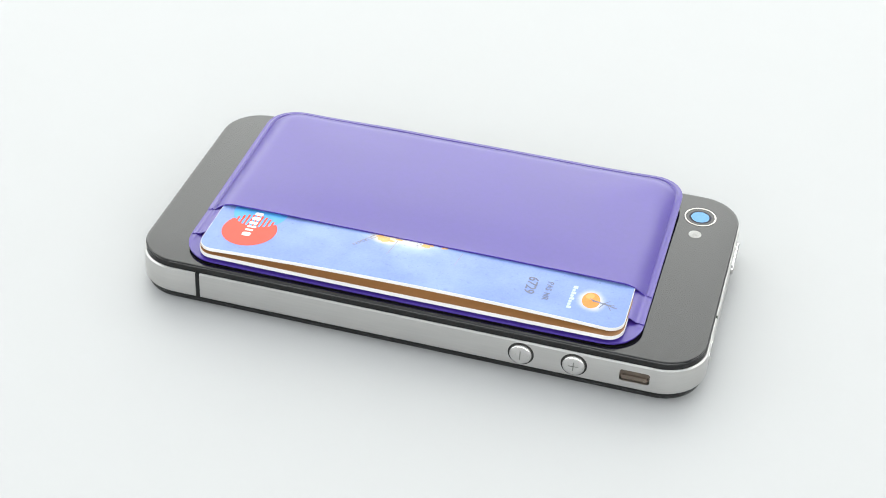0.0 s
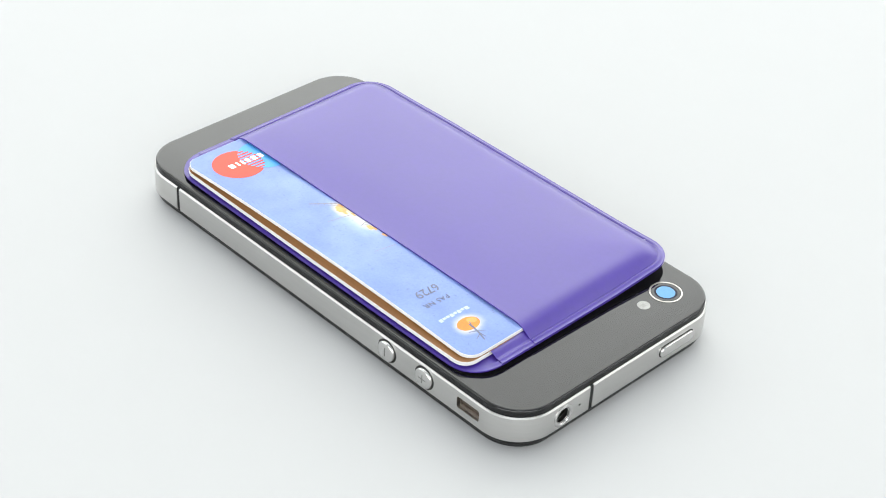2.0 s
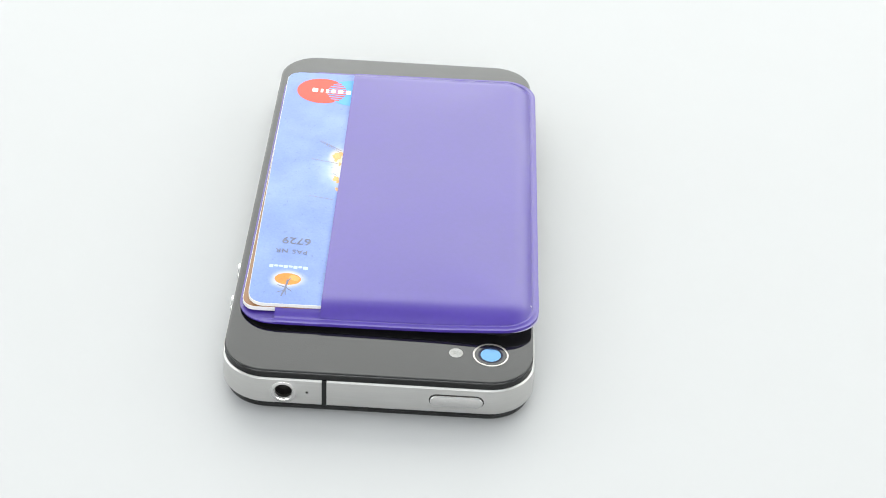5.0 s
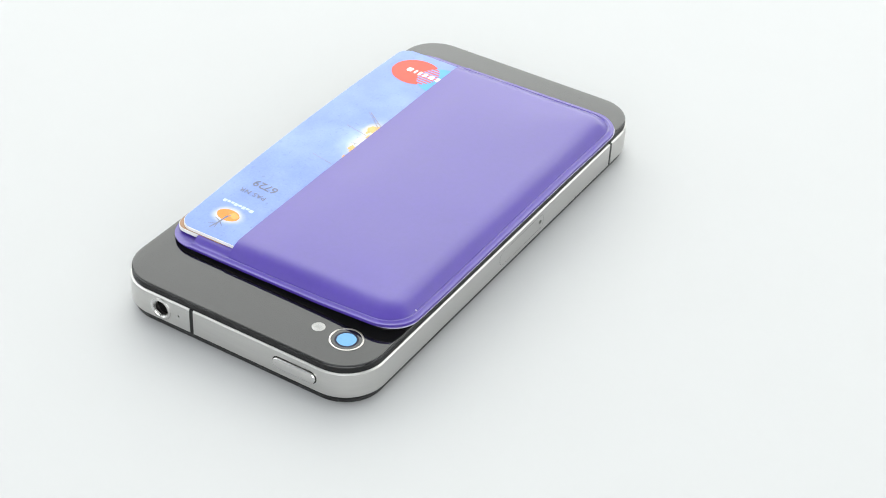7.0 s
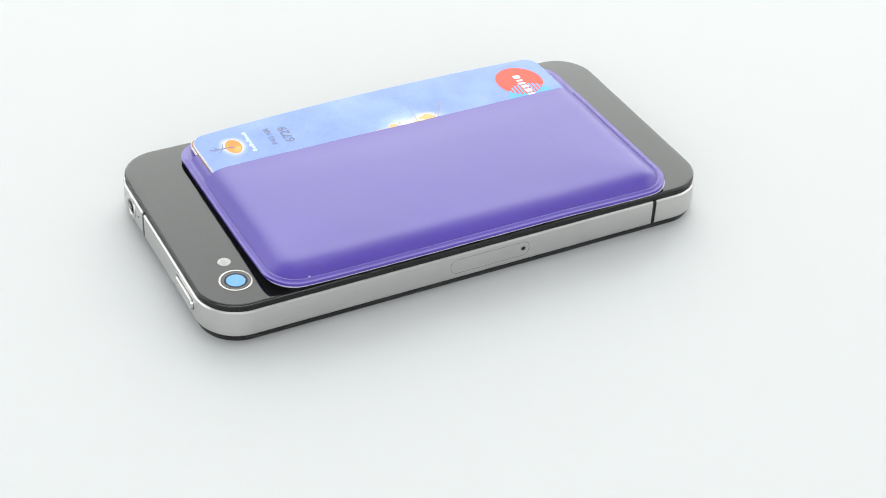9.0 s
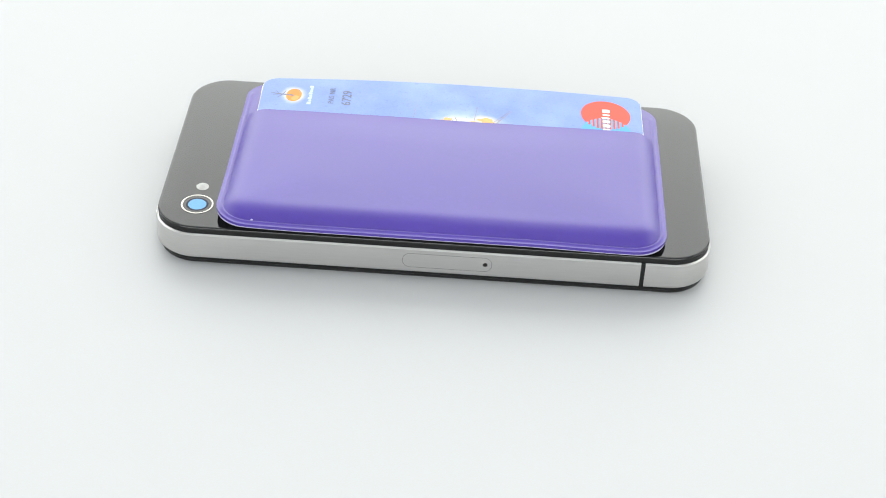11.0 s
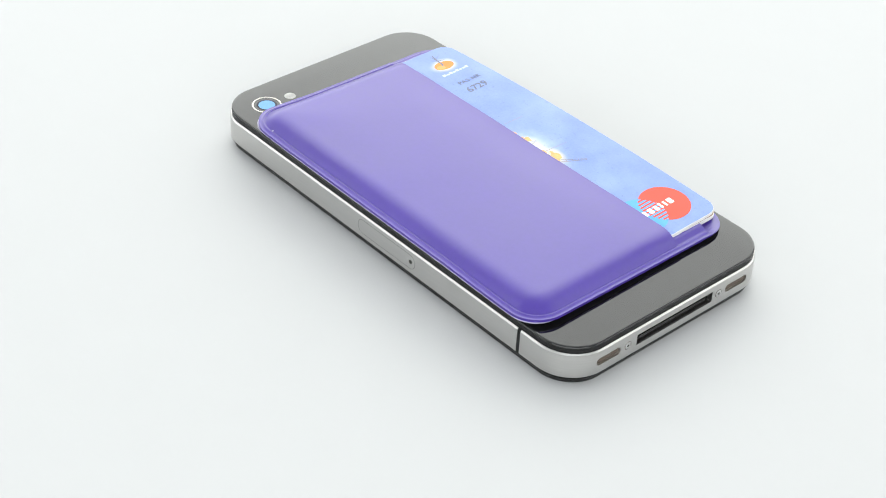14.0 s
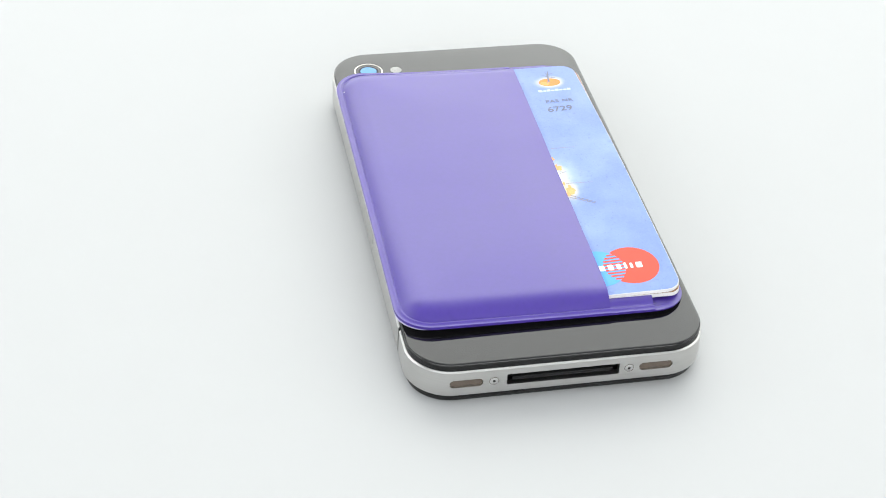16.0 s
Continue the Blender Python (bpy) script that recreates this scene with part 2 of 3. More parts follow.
def build_phone():
    phone = tagged(new("smartphone"), "black glass smartphone with a steel band lying face down", "phone")
    # steel band in three pieces between the antenna gaps
    g = GAP
    ends = {
        "buttons": ((-43.35 - g, -HY, 0, -1), (-43.35 + g, -HY, 0, -1)),
        "top": ((HX, -9.55 - g, 1, 0), (HX, -9.55 + g, 1, 0)),
        "tray": ((-43.35 + g, HY, 0, 1), (-43.35 - g, HY, 0, 1)),
    }
    runs = (
        (ends["buttons"][1], (ends["top"][0], (0,)), "low"),
        (ends["top"][1], (ends["tray"][0], (1,)), "high"),
        (ends["tray"][1], (ends["buttons"][0], (2, 3)), "end"),
    )
    holes = {
        "low": [on_side("buttons", slot(*MUTE, 3.55, 6.15, 0.5), [(0, -3), (0, 1)]), on_side("top", disc(JACK, 4.68, 1.8), [(0, -3), (0, 1)]),
                on_side("top", disc(MIC_HOLE, MID, 0.26, 16), [(0, -3), (0, 1)])],
        "high": [on_side("tray", disc(PIN, MID, 0.5, 20), [(0, -3), (0, 1)])],
        "end": [on_side("dock", slot(*DOCK, 3.65, 6.15, 0.25), [(0, -3), (0, 1)])]
        + [on_side("dock", slot(*q, 3.95, 5.75, 0.85), [(0, -3), (0, 1)]) for q in GRILLES],
    }
    for start, end, key in runs:
        me = mesh_from(*band_piece(run_between(start, end)), "band_segment", M_STEEL)
        me = cut(me, holes[key])
        for p in me.polygons:
            p.use_smooth = True
        bm = bmesh.new()
        bm.from_mesh(me)
        for e in bm.edges:
            e.smooth = not (len(e.link_faces) == 2 and e.calc_face_angle(0) > radians(28))
        bm.to_mesh(me)
        bm.free()
        me.materials.clear()
        me.materials.append(M_STEEL)
        ob = new("band_segment", me)
        ob.parent = phone
        tagged(ob, "brushed stainless steel band")
    for side, a in GAPS:
        part("antenna_gap", *on_side(side, slot(a - g, a + g, BAND_LOW + 0.05, BAND_HIGH - 0.05, 0.05, 2), [(0, -1.2), (0, -0.12)]), M_PLASTIC, phone, "black antenna gap")
    # black body: inner frame, rims and glass
    part("inner_frame", *stack(body, [(3.2, 1.0), (3.2, 8.4)]), M_DARK, phone)
    part("front_rim", *stack(body, [(1.1, 1.1), (0.45, 1.15), (0.38, 1.3), (0.38, 1.85), (1.1, 1.86)]), M_PLASTIC, phone, "black plastic rim of the screen")
    part("front_glass", *stack(body, [(1.6, 0.0), (1.05, 0.05), (0.7, 0.35), (0.6, 0.7), (0.6, 1.12)]), M_GLASS, phone, "black screen glass facing down")
    part("rear_rim", *stack(body, [(1.1, 7.74), (0.38, 7.75), (0.38, 8.8), (1.1, 8.81)]), M_PLASTIC, phone, "black plastic rim of the back")
    part("back_glass", *stack(body, [(0.39, 8.815), (0.39, 8.95), (0.45, 9.1), (0.58, 9.22), (0.75, 9.28), (1.0, 9.3)]), M_GLASS, phone, "glossy black back glass")
    # camera and flash
    lx, ly = 49.1, 20.9
    eye = part("camera_ring", *stack(lambda d: circle(lx, ly, 3.35 - d, 48), [(0, 9.25), (0, 9.37), (0.06, 9.40), (0.28, 9.40), (0.34, 9.35), (0.36, 9.25)], cap0=False, cap1=False), M_RING, phone, "thin silver ring of the camera")
    part("lens_surround", *stack(lambda d: circle(lx, ly, 3.02 - d, 48), [(0, 9.26), (0, 9.31), (0.7, 9.32)]), M_GLASS, eye, "black surround of the lens")
    part("lens_edge", *stack(lambda d: circle(lx, ly, 2.35 - d, 48), [(0, 9.315), (0.05, 9.323), (0.4, 9.324)]), M_LENS_EDGE, eye, "dark blue edge of the lens")
    part("lens", *stack(lambda d: circle(lx, ly, 1.9 - d, 48), [(0, 9.325), (0.5, 9.335), (1.2, 9.34)]), M_LENS, eye, "blue coated lens")
    fl = part("flash", *stack(lambda d: circle(49.0, 14.4, 1.35 - d, 32), [(0, 9.28), (0.05, 9.33), (0.3, 9.36)]), M_FLASH, phone, "frosted white flash lens")
    part("flash_diode", *stack(lambda d: rounded(48.5 + d, 49.5 - d, 13.9 + d, 14.9 - d, 0.15, 3), [(0, 9.355), (0.05, 9.375)]), M_DIODE, fl)
    # buttons
    for a, marks in ((MINUS, ((0, 1),)), (PLUS, ((0, 1), (1, 0)))):
        # dark disc flat on the steel: the button's gap, widened for its shade
        part("button_gap_shade", *on_side("buttons", disc(a, MID, 2.58), [(0, -0.1), (0, 0.012)]), M_DARK, phone)
        b = part("volume_button", *on_side("buttons", disc(a, MID, 2.2), [(0, -0.2), (0, 0.38), (0.08, 0.52), (0.25, 0.62), (0.5, 0.66), (0.9, 0.67)]), M_STEEL_BUTTON, phone, "round polished steel volume button")
        for w, h in marks:
            sx, sz = (1.0, 0.09) if w else (0.09, 1.0)
            part("engraved_mark", *on_side("buttons", slot(a - sx, a + sx, MID - sz, MID + sz, 0.05, 2), [(0, 0.5), (0, 0.685)]), M_ENGRAVE, b)
    part("mute_switch", *on_side("buttons", slot(MUTE[0] + 0.35, MUTE[1] - 0.35, 3.6, 4.5, 0.3), [(0, -1.6), (0, -0.55), (0.12, -0.4)]), M_MESH, phone, "small steel mute switch in its slot")
    part("mute_slot", *on_side("buttons", slot(MUTE[0] - 0.3, MUTE[1] + 0.3, 3.3, 6.4, 0.5), [(0, -1.2), (0, -0.95)]), M_MESH, phone, "brown floor of the mute slot")
    part("power_recess", *on_side("top", slot(POWER[0] - 0.2, POWER[1] + 0.2, 3.4, 6.3, 1.4), [(0, -0.1), (0, 0.012)]), M_DARK, phone)
    part("power_button", *on_side("top", slot(*POWER, 3.6, 6.1, 1.2), [(0, -0.2), (0, 0.35), (0.12, 0.5), (0.35, 0.55)]), M_STEEL_BUTTON, phone, "long steel power button")
    ring_on("top", JACK, 4.68, 2.45, 1.8, 0.16, "jack_ring", M_STEEL_BUTTON, phone, "steel ring of the headphone socket")
    part("jack_socket", *on_side("top", disc(JACK, 4.68, 1.85), [(0, 0.0), (0, -3.0), (0.3, -3.05)], cap0=False), M_DARK, phone, "black headphone socket")
    part("jack_sleeve", *on_side("top", disc(JACK, 4.68, 1.79), [(0, 0.02), (0.08, -0.05), (0.1, -0.25), (0.2, -0.27)], cap0=False, cap1=False), M_STEEL_BUTTON, phone, "bright sleeve inside the socket")
    # card tray
    rim = slot(*TRAY, 3.1, 6.6, 1.6, 8)
    part("tray_line", *loft([[wall_frame("tray", a, z, 0.01) for a, z in rim(0)], [wall_frame("tray", a, z, 0.014) for a, z in rim(0.045)], [wall_frame("tray", a, z, 0.01) for a, z in rim(0.09)]], cap0=False, cap1=False), M_ENGRAVE, phone, "fine outline of the card tray")
    part("pin_hole", *on_side("tray", disc(PIN, MID, 0.6, 20), [(0, -1.6), (0, -1.4)]), M_DARK, phone)
    # dock end
    dock = part("dock_socket", *on_side("dock", slot(DOCK[0] - 0.4, DOCK[1] + 0.4, 3.3, 6.5, 0.3), [(0, -3.1), (0, -2.9)]), M_DARK, phone, "dark dock connector socket")
    part("dock_tongue", *on_side("dock", slot(DOCK[0] + 1.2, DOCK[1] - 1.2, 4.1, 4.9, 0.1, 2), [(0, -2.95), (0, -0.7)]), M_PLASTIC, dock)
    for q in SCREWS:
        part("screw_recess", *on_side("dock", disc(q, MID, 0.93, 24), [(0, -0.1), (0, 0.012)]), M_MESH, phone)
        s = part("screw", *on_side("dock", disc(q, MID, 0.85, 24), [(0, -0.1), (0, 0.05), (0.2, 0.08)]), M_STEEL_BUTTON, phone, "tiny steel screw")
        part("screw_socket", *on_side("dock", disc(q, MID, 0.28, 12), [(0, 0.0), (0, 0.09)]), M_DARK, s)
    for q in GRILLES:
        part("speaker_grille", *on_side("dock", slot(min(q) - 0.2, max(q) + 0.2, 3.7, 6.0, 0.9), [(0, -1.0), (0, -0.55)]), M_MESH, phone, "brown mesh grille")
    return phone


# ---- sheets: pouch panels and cards ----
STEPS = [round(0.14 * k, 2) for k in range(18)] + [2.7, 3.0, 3.3, 3.6, 4.0, 4.4, 4.8, 5.3, 6.0, 7.0, 8.5, 10.5, 13, 16, 19]


def edge_distance(x, y, box, r):
    x0, x1, y0, y1 = box
    qx = abs(x - (x0 + x1) / 2) - ((x1 - x0) / 2 - r)
    qy = abs(y - (y0 + y1) / 2) - ((y1 - y0) / 2 - r)
    return r - math.hypot(max(qx, 0), max(qy, 0)) - min(max(qx, qy), 0)


def grid_sheet(box, r, z_at, thick, y_cut=None, steps=None, turn=0.0):
    """A sheet over a rounded rectangle, its height given by z_at(x, y, distance to the edge). y_cut: it ends there in a straight mouth."""
    x0, x1, y0, y1 = box
    steps = steps or STEPS
    hx, mx = (x1 - x0) / 2, (x0 + x1) / 2
    low = [y0 + s for s in steps] if y_cut is None else [y_cut + s for s in (0, .15, .4, .8, 1.5, 3, 5, 8, 12)]
    high = [y1 - s for s in steps]
    split = (low[0] + y1) / 2
    ys = sorted({round(y, 4) for y in low if y < split} | {round(y, 4) for y in high if y >= split})
    cols = [s for s in steps if s < hx * 0.9]
    inner = [cols[-1] + (hx - cols[-1]) * k / 14 for k in range(1, 15)]
    left = cols + inner
    ts = [-(1 - s / hx) for s in left] + [(1 - s / hx) for s in reversed(left[:-1])]
    verts, nu = [], len(ts)
    for y in ys:
        d = min(y - y0, y1 - y)
        w = hx - (r - math.sqrt(max(r * r - (r - d) ** 2, 0)) if d < r else 0)
        for t in ts:
            x = mx + w * t
            dist = max(edge_distance(x, y, box, r), 0)
            verts.append((x, y, z_at(x, y, dist)))
    n = len(verts)
    verts += [(x, y, z - thick) for x, y, z in verts[:n]]
    faces = []
    nv = len(ys)
    for j in range(nv - 1):
        for i in range(nu - 1):
            a = j * nu + i
            faces.append((a, a + 1, a + nu + 1, a + nu))
            faces.append((n + a, n + a + nu, n + a + nu + 1, n + a + 1))
    border = [i for i in range(nu)] + [j * nu + nu - 1 for j in range(1, nv)] + [(nv - 1) * nu + i for i in range(nu - 2, -1, -1)] + [j * nu for j in range(nv - 2, 0, -1)]
    for k in range(len(border)):
        a, b = border[k], border[(k + 1) % len(border)]
        faces.append((a, n + a, n + b, b))
    if turn:
        c, s = math.cos(radians(turn)), math.sin(radians(turn))
        verts = [(mx + (x - mx) * c - (y - y0) * s, y0 + (x - mx) * s + (y - y0) * c, z) for x, y, z in verts]
    return verts, faces


def rise(d, a, b):
    t = min(max((d - a) / (b - a), 0), 1)
    return t * t * (3 - 2 * t)


POUCH = (-48.0, 44.6, -27.45, 29.9)
MOUTH = -11.6


def lift(x, y):
    """The pouch's ends curl up from the glass, most at the corners of the closed side."""
    end = max(0, (abs(x + 1.7) - 26) / 20) ** 2
    return end * (0.2 + (0.3 if x < 0 else 0.36) * rise(y, -16, 28)) + 0.75 * rise(y, 8, 30) * (0.1 + 0.9 * rise(x, -50, -18))


def bead(d):
    return 0.30 * math.exp(-((d - 1.0) / 0.36) ** 2)


def shoulder(d):
    """From the weld up in one round curve, with no crease at the top."""
    t = min(max((d - 1.35) / 4.7, 0), 1)
    return (1 - (1 - t) ** 2.15) * rise(d, 1.2, 1.7)


def pocket_z(x, y, d):
    soft = 0.13 * noise.noise((x * 0.05, y * 0.07, 3.0)) + 0.035 * noise.noise((x * 0.13, y * 0.15, 9.0))
    dome = (0.25 * rise(d, 2.5, 14) + 0.5 * rise(d, 2.0, 27)) * (0.45 + 0.55 * rise(y, -11, 6))
    press = 0.28 * (1 - rise(y, MOUTH, -2))
    return 10.55 + lift(x, y) + bead(d) + shoulder(d) * (2.6 - press - 0.7 * lift(x, y) + soft + 0.22 * rise(x, -25, 40) * rise(y, 0, 22)) + dome + 0.2 * rise(-x, 15, 44) * rise(-y, -6, 12) * rise(d, 1, 4)


def inner_z(x, y, d):
    return 10.42 + lift(x, y) + 0.8 * bead(d) + rise(d, 0.9, 3.2) * (1.05 - 0.5 * lift(x, y))


def panel_z(x, y, d):
    return 10.25 + lift(x, y) + (0.6 * bead(d) if y > -22 else 0) - 0.3 * rise(-y, 21, 27)


def build_pouch():
    pouch = tagged(new("card_pouch"), "purple vinyl card pouch stuck to the phone's back", "card holder")
    part("front_panel", *grid_sheet(POUCH, 7.0, pocket_z, 0.32, y_cut=MOUTH), M_VINYL, pouch, "bulging purple vinyl front panel with welded edge")
    part("inner_panel", *grid_sheet((POUCH[0] + 0.05, POUCH[1] - 0.05, POUCH[2] + 0.05, POUCH[3] - 0.05), 7.0, inner_z, 0.12, y_cut=-20.3), M_VINYL, pouch, "purple vinyl divider between the cards")
    part("back_panel", *grid_sheet(POUCH, 7.0, panel_z, 0.3), M_VINYL, pouch, "purple vinyl back panel")
    part("backing_film", *grid_sheet((POUCH[0] + 0.3, POUCH[1] - 0.3, POUCH[2] + 0.5, POUCH[3] + 0.05), 6.0, lambda x, y, d: panel_z(x, y, 5) - 0.305, 0.12), M_FILM, pouch, "pale clear backing film")
    part("adhesive_pad", *stack(lambda d: rounded(-36 + d, 32 - d, -20 + d, 24 - d, 3, 6), [(0, 9.3), (0, 9.83)]), M_PAD, pouch)
    dot = pocket_z(36.7, 28.35, 1.5)
    part("weld_dot", *stack(lambda d: circle(36.7, 28.35, 0.24 - d, 12), [(0, dot - 0.2), (0.02, dot + 0.1), (0.12, dot + 0.2)]), M_FILM, pouch, "tiny pale weld dot")
    return pouch


def card_z(top, bow, sink, corner=0.0):
    def z_at(x, y, d):
        return top + bow * (1 - ((x + 1.3) / 43) ** 2) * rise(-y, 2, 24) - sink * rise(y, -8, 25) - 0.06 * (1 - rise(d, 0, 0.15)) + corner * max(0, -x - 10) / 34 * max(0, -y - 2) / 24
    return z_at


FLAT = [0, .1, .25, .5, .8, 1.2, 1.7, 2.3, 3.2, 4.5, 7, 10, 14, 18]


def on_card(outline, z_at, lift_by=0.03, thick=0.02):
    """A thin printed shape that follows the card's face."""
    top = [(x, y, z_at(x, y, 5) + lift_by) for x, y in outline]
    low = [(x, y, z - thick) for x, y, z in top]
    return loft([low, top])


def build_blue_card():
    card = tagged(new("bank_card"), "pale blue bank card half out of the purple pouch", "card")
    box, z_at = (-44.4, 41.2, -26.2, 26.8), card_z(12.25, 1.25, 0.75, 0.25)
    part("card_core", *grid_sheet(box, 3.2, z_at, 0.64, steps=FLAT, turn=0.65), M_CORE, card, "white plastic core")
    face = (box[0] + 0.1, box[1] - 0.1, box[2] + 0.1, box[3] - 0.1)
    part("printed_face", *grid_sheet(face, 3.1, lambda x, y, d: z_at(x, y, 5) + 0.012, 0.02, steps=FLAT, turn=0.65), M_BLUE, card, "cloudy blue printed face")
    # two crossing discs with stripes where they meet, and bars for the lettering
    ry, by, cx, rad = -18.45, -11.6, -36.3, 5.55
    part("blue_disc", *on_card(circle(cx, by, rad, 48), z_at, 0.030), M_CYAN, card, "light blue printed disc")
    us = [rad * math.sin(math.pi * (k / 40 - 0.5)) for k in range(41)]
    half = [math.sqrt(max(rad * rad - u * u, 0)) for u in us]
    crescent = [(cx + u, ry - h) for u, h in zip(us, half)] + [(cx + u, min(ry + h, by - h)) for u, h in reversed(list(zip(us, half))[1:-1])]
    part("red_disc", *on_card(crescent, z_at, 0.040), M_RED, card, "coral red printed disc")
    for k in range(9):
        u = (k - 4) * 0.92
        h0 = math.sqrt(rad * rad - u * u)
        if ry + h0 - by + h0 > 0.3:
            part("stripe", *on_card([(cx + u - 0.24, by - h0 - 0.1), (cx + u + 0.24, by - h0 - 0.1), (cx + u + 0.24, ry + h0), (cx + u - 0.24, ry + h0)], z_at, 0.044), M_RED, card)
    y = -11.9
    for width, tall in ((1.75, 0), (1.75, 0), (1.55, 0), (1.2, 0.25), (1.2, 0), (1.9, 0)):
        part("lettering_bar", *on_card(rounded(cx - 0.95, cx + 0.75 + tall, y - width + 0.62, y, 0.3, 3), z_at, 0.052), M_WHITE, card)
        y -= width
    # sun emblem with a small figure
    part("sun_emblem", *on_card([(33.7 + 1.75 * math.cos(a), -18.7 + 2.55 * math.sin(a)) for a in np.linspace(0, 2 * math.pi, 40, endpoint=False)], z_at, 0.034), M_SUN, card, "orange printed sun")
    part("sun_glint", *on_card([(33.3 + 0.8 * math.cos(a) + 0.15 * math.sin(3 * a), -17.5 + 1.1 * math.sin(a)) for a in np.linspace(0, 2 * math.pi, 24, endpoint=False)], z_at, 0.040), M_SUN_PALE, card, "paler yellow patch on the sun")
    for p, q, w in (((33.9, -18.6), (36.3, -18.9), 0.26), ((36.1, -18.8), (38.9, -19.5), 0.22), ((36.1, -19.0), (38.4, -18.7), 0.14), ((36.2, -18.9), (35.6, -20.5), 0.14), ((36.2, -18.9), (37.3, -17.6), 0.12), ((33.4, -18.2), (34.6, -18.6), 0.12), ((37.2, -19.2), (37.9, -20.6), 0.1)):
        dx, dy = q[0] - p[0], q[1] - p[1]
        ln = math.hypot(dx, dy)
        ox, oy = -dy / ln * w, dx / ln * w
        part("figure_stroke", *on_card([(p[0] + ox, p[1] + oy), (p[0] - ox, p[1] - oy), (q[0] - ox * .6, q[1] - oy * .6), (q[0] + ox * .6, q[1] + oy * .6)], z_at, 0.044), M_GREY, card)
    y = -15.2
    for width, tall in ((1.1, 0.45), (0.9, 0), (0.95, 0.4), (0.95, 0), (0.95, 0.4), (0.9, 0), (0.95, 0), (0.95, 0.4)):
        part("lettering_bar", *on_card(rounded(29.6, 30.2 + 0.7 * tall, y - width + 0.16, y, 0.12, 2), z_at, 0.036), M_PALE, card)
        y -= width
    # golden windmill scene, cut by the pouch's mouth
    rnd = random.Random(4)
    for x, yy, rx, ryy in ((-9.6, -12.8, 1.5, 1.2), (-10.9, -12.0, 0.8, 0.5), (-8.2, -12.9, 0.8, 0.35), (-6.9, -12.0, 0.9, 0.3), (-1.2, -12.4, 1.0, 0.8), (-0.2, -11.9, 0.6, 0.4), (2.5, -11.9, 0.8, 0.4)):
        pts = []
        for k in range(14):
            a = 2 * math.pi * k / 14
            s = rnd.uniform(0.65, 1.15)
            pts.append((x + rx * s * math.cos(a), yy + ryy * s * math.sin(a)))
        part("golden_shape", *on_card(pts, z_at, 0.034), M_GOLD, card, "golden printed picture")
    for p, q, w in (((-12.0, -12.0), (-15.2, -16.8), 0.10), ((-11.2, -12.2), (-14.9, -17.0), 0.07), ((-12.7, -13.1), (-12.0, -13.3), 0.07), ((-13.4, -14.2), (-12.9, -14.5), 0.07), ((-14.1, -15.2), (-13.7, -15.5), 0.06),
                    ((-7.0, -12.4), (-7.7, -18.0), 0.08), ((-3.2, -12.0), (-2.7, -13.6), 0.09), ((-2.2, -12.0), (-3.2, -13.2), 0.07), ((6.4, -12.4), (5.9, -17.4), 0.06)):
        dx, dy = q[0] - p[0], q[1] - p[1]
        ln = math.hypot(dx, dy)
        ox, oy = -dy / ln * w, dx / ln * w
        part("thin_stroke", *on_card([(p[0] + ox, p[1] + oy), (p[0] - ox, p[1] - oy), (q[0] - ox * .5, q[1] - oy * .5), (q[0] + ox * .5, q[1] + oy * .5)], z_at, 0.046), M_STROKE, card)
    for body_text, x, y, size in (("PAS NR", 24.6, -15.7, 1.75), ("6729", 20.8, -15.3, 2.9)):
        curve = bpy.data.curves.new("text", "FONT")
        curve.body, curve.size, curve.extrude = body_text, size, 0.01
        curve.offset = 0.012 * size
        curve.space_character = 1.12 if size < 2 else 1.0
        tmp = new("text_blank", curve)
        bpy.context.view_layer.update()
        me = bpy.data.meshes.new_from_object(tmp.evaluated_get(bpy.context.evaluated_depsgraph_get()))
        bpy.data.objects.remove(tmp)
        for v in me.vertices:
            px, py = x + v.co.y, y - v.co.x
            v.co = local(px, py, z_at(px, py, 5) + 0.06 + v.co.z)
        me.materials.clear()
        me.materials.append(M_GREY)
        ob = new("printed_text", me)
        ob.parent = card
        tagged(ob, "grey printed " + ("number" if size > 2 else "words"))
    return card


def build_orange_card():
    card = tagged(new("bank_card"), "orange-brown card with white edge under the blue card", "card")
    box, lower, upper = (-44.6, 41.4, -26.85, 26.2), card_z(11.3, -0.15, 0.25), card_z(12.25, 1.25, 0.75, 0.25)

    def z_at(x, y, d):
        # flat along its free edge, then up against the blue card to keep the gap dark
        return lower(x, y, d) + max(upper(x, y, 5) - 0.72 - lower(x, y, 5), 0) * 0.93 * rise(y, -26.8, -23.0)

    part("card_core", *grid_sheet(box, 3.2, z_at, 0.76, steps=FLAT), M_CORE, card, "white plastic core")
    face = (box[0] + 0.1, box[1] - 0.1, box[2] + 0.1, box[3] - 0.1)
    part("printed_face", *grid_sheet(face, 3.1, lambda x, y, d: z_at(x, y, 5) + 0.012, 0.02, steps=FLAT), M_ORANGE, card, "orange-brown printed face")
    return card


phone = build_phone()
pouch = build_pouch()
orange_card = build_orange_card()
blue_card = build_blue_card()

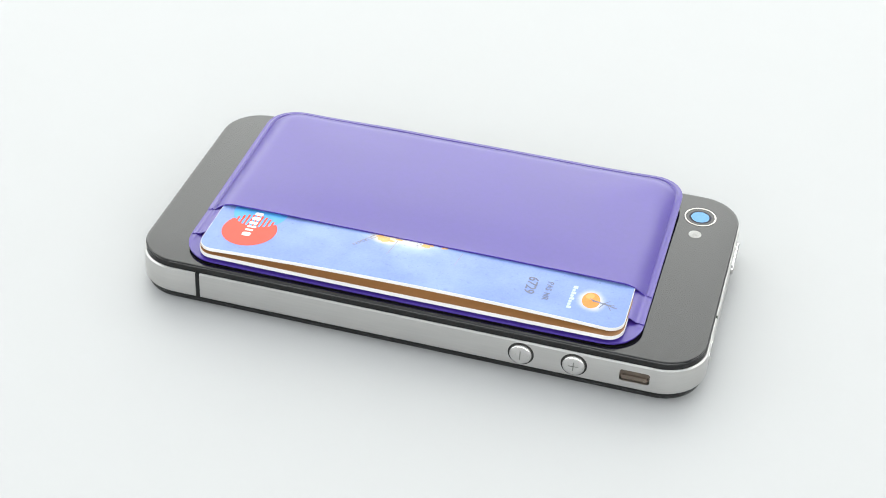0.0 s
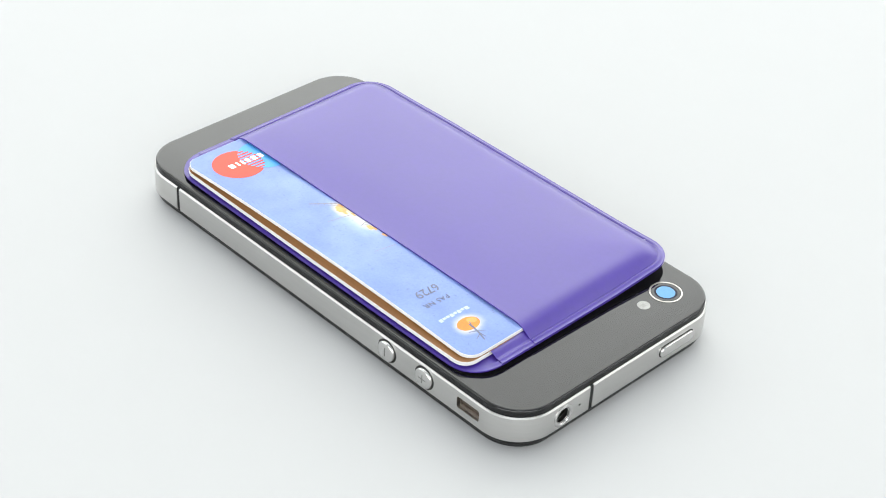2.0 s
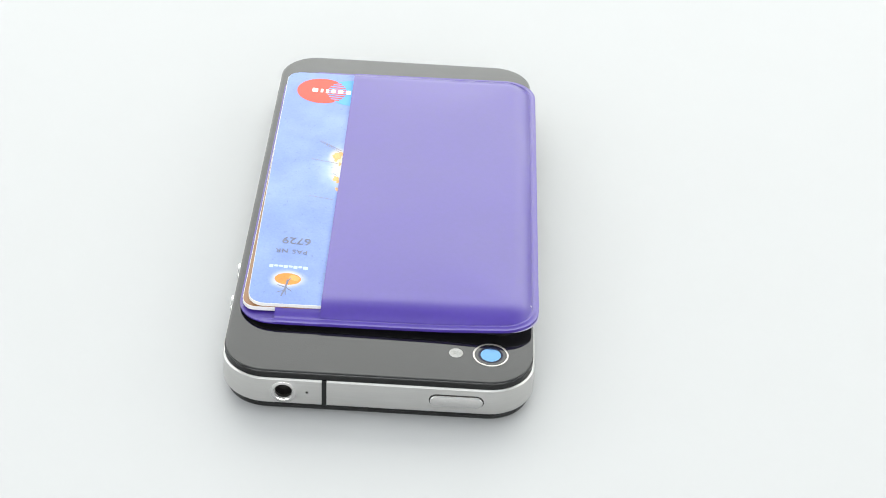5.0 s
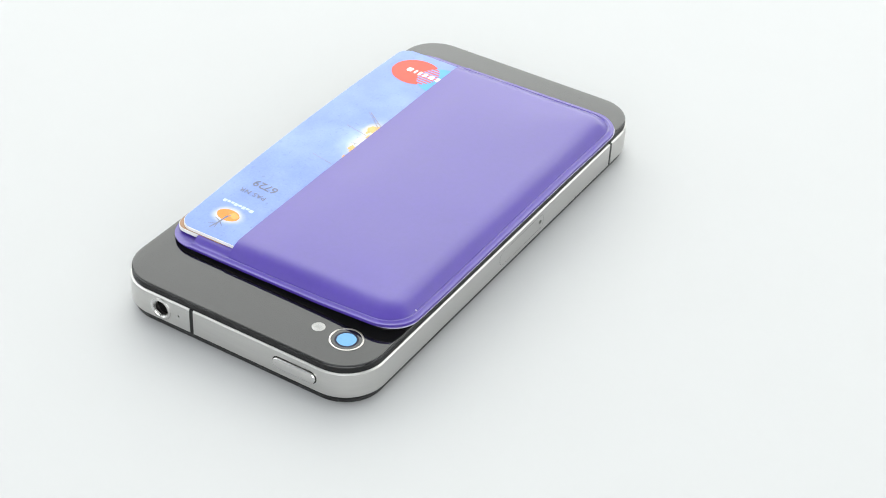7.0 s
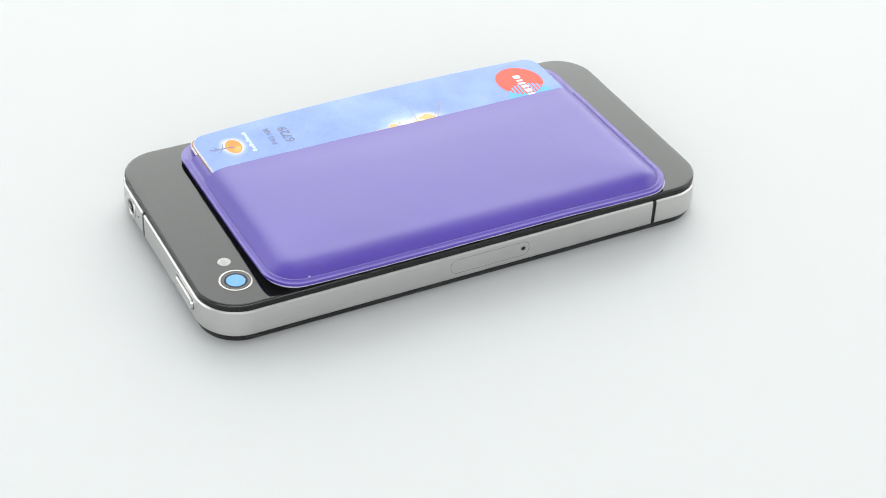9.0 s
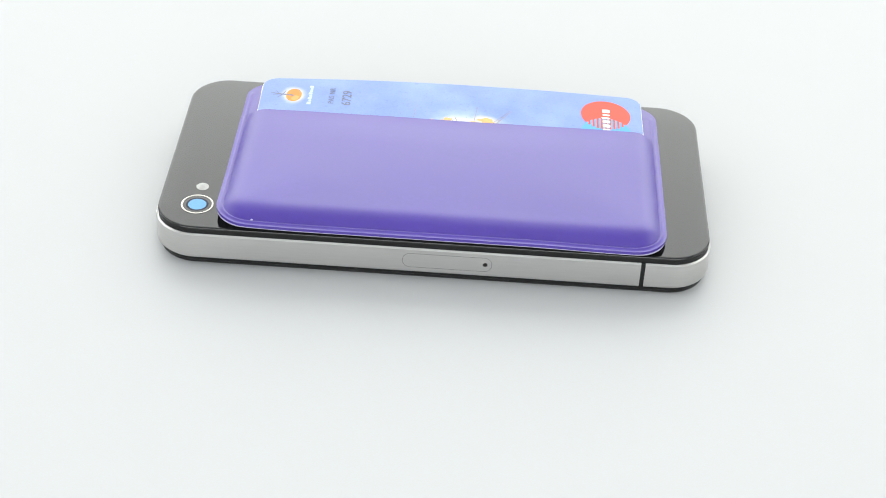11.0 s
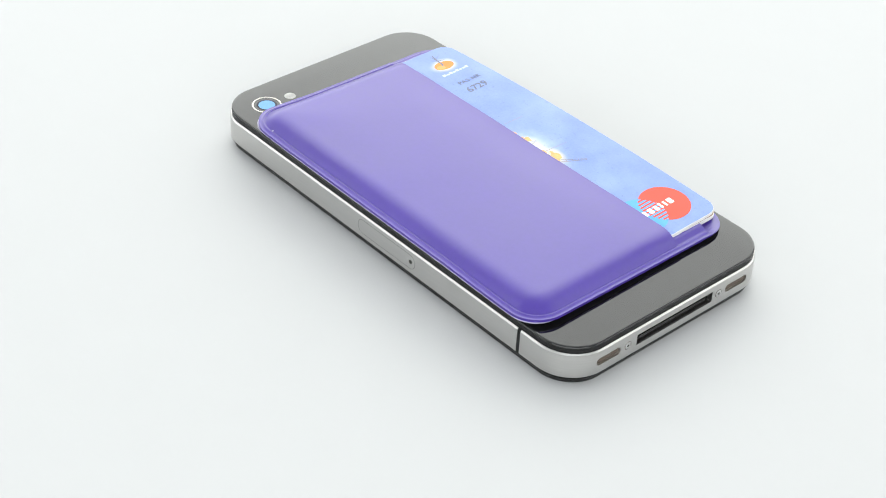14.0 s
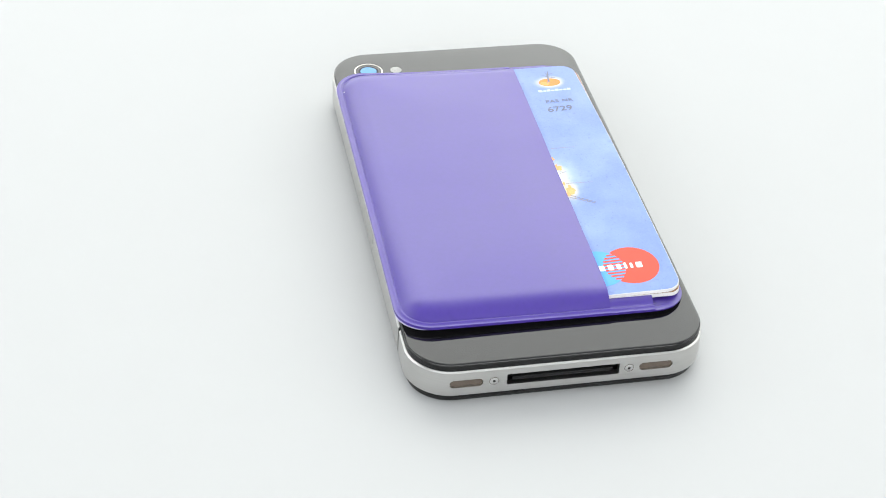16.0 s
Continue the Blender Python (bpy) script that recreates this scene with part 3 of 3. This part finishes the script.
# ---- the turntable's turn: seconds, degrees ----
TURN = (
    (0.0, -13.91), (0.5, -21.35), (1.0, -29.35), (1.5, -36.66), (2.0, -44.55), (2.5, -51.92),
    (3.0, -59.7), (3.5, -67.03), (4.0, -74.86), (4.5, -82.16), (5.0, -90.04), (5.5, -97.59),
    (6.0, -105.05), (6.5, -112.5), (7.0, -119.95), (7.5, -127.63), (8.0, -135.58), (8.5, -142.9),
    (9.0, -150.85), (9.5, -158.4), (10.0, -165.91), (10.5, -173.42), (11.0, -180.93), (11.5, -188.58),
    (12.0, -196.43), (12.5, -203.94), (13.0, -211.69), (13.5, -219.04), (14.0, -226.89), (14.5, -234.13),
    (15.0, -241.91), (15.5, -249.26), (16.0, -257.32),
)


def motions():
    for thing in (phone, pouch, orange_card, blue_card):
        walk(thing, [(t, pose(0, 0, 0, 0, 0, a)) for t, a in TURN])


motions()
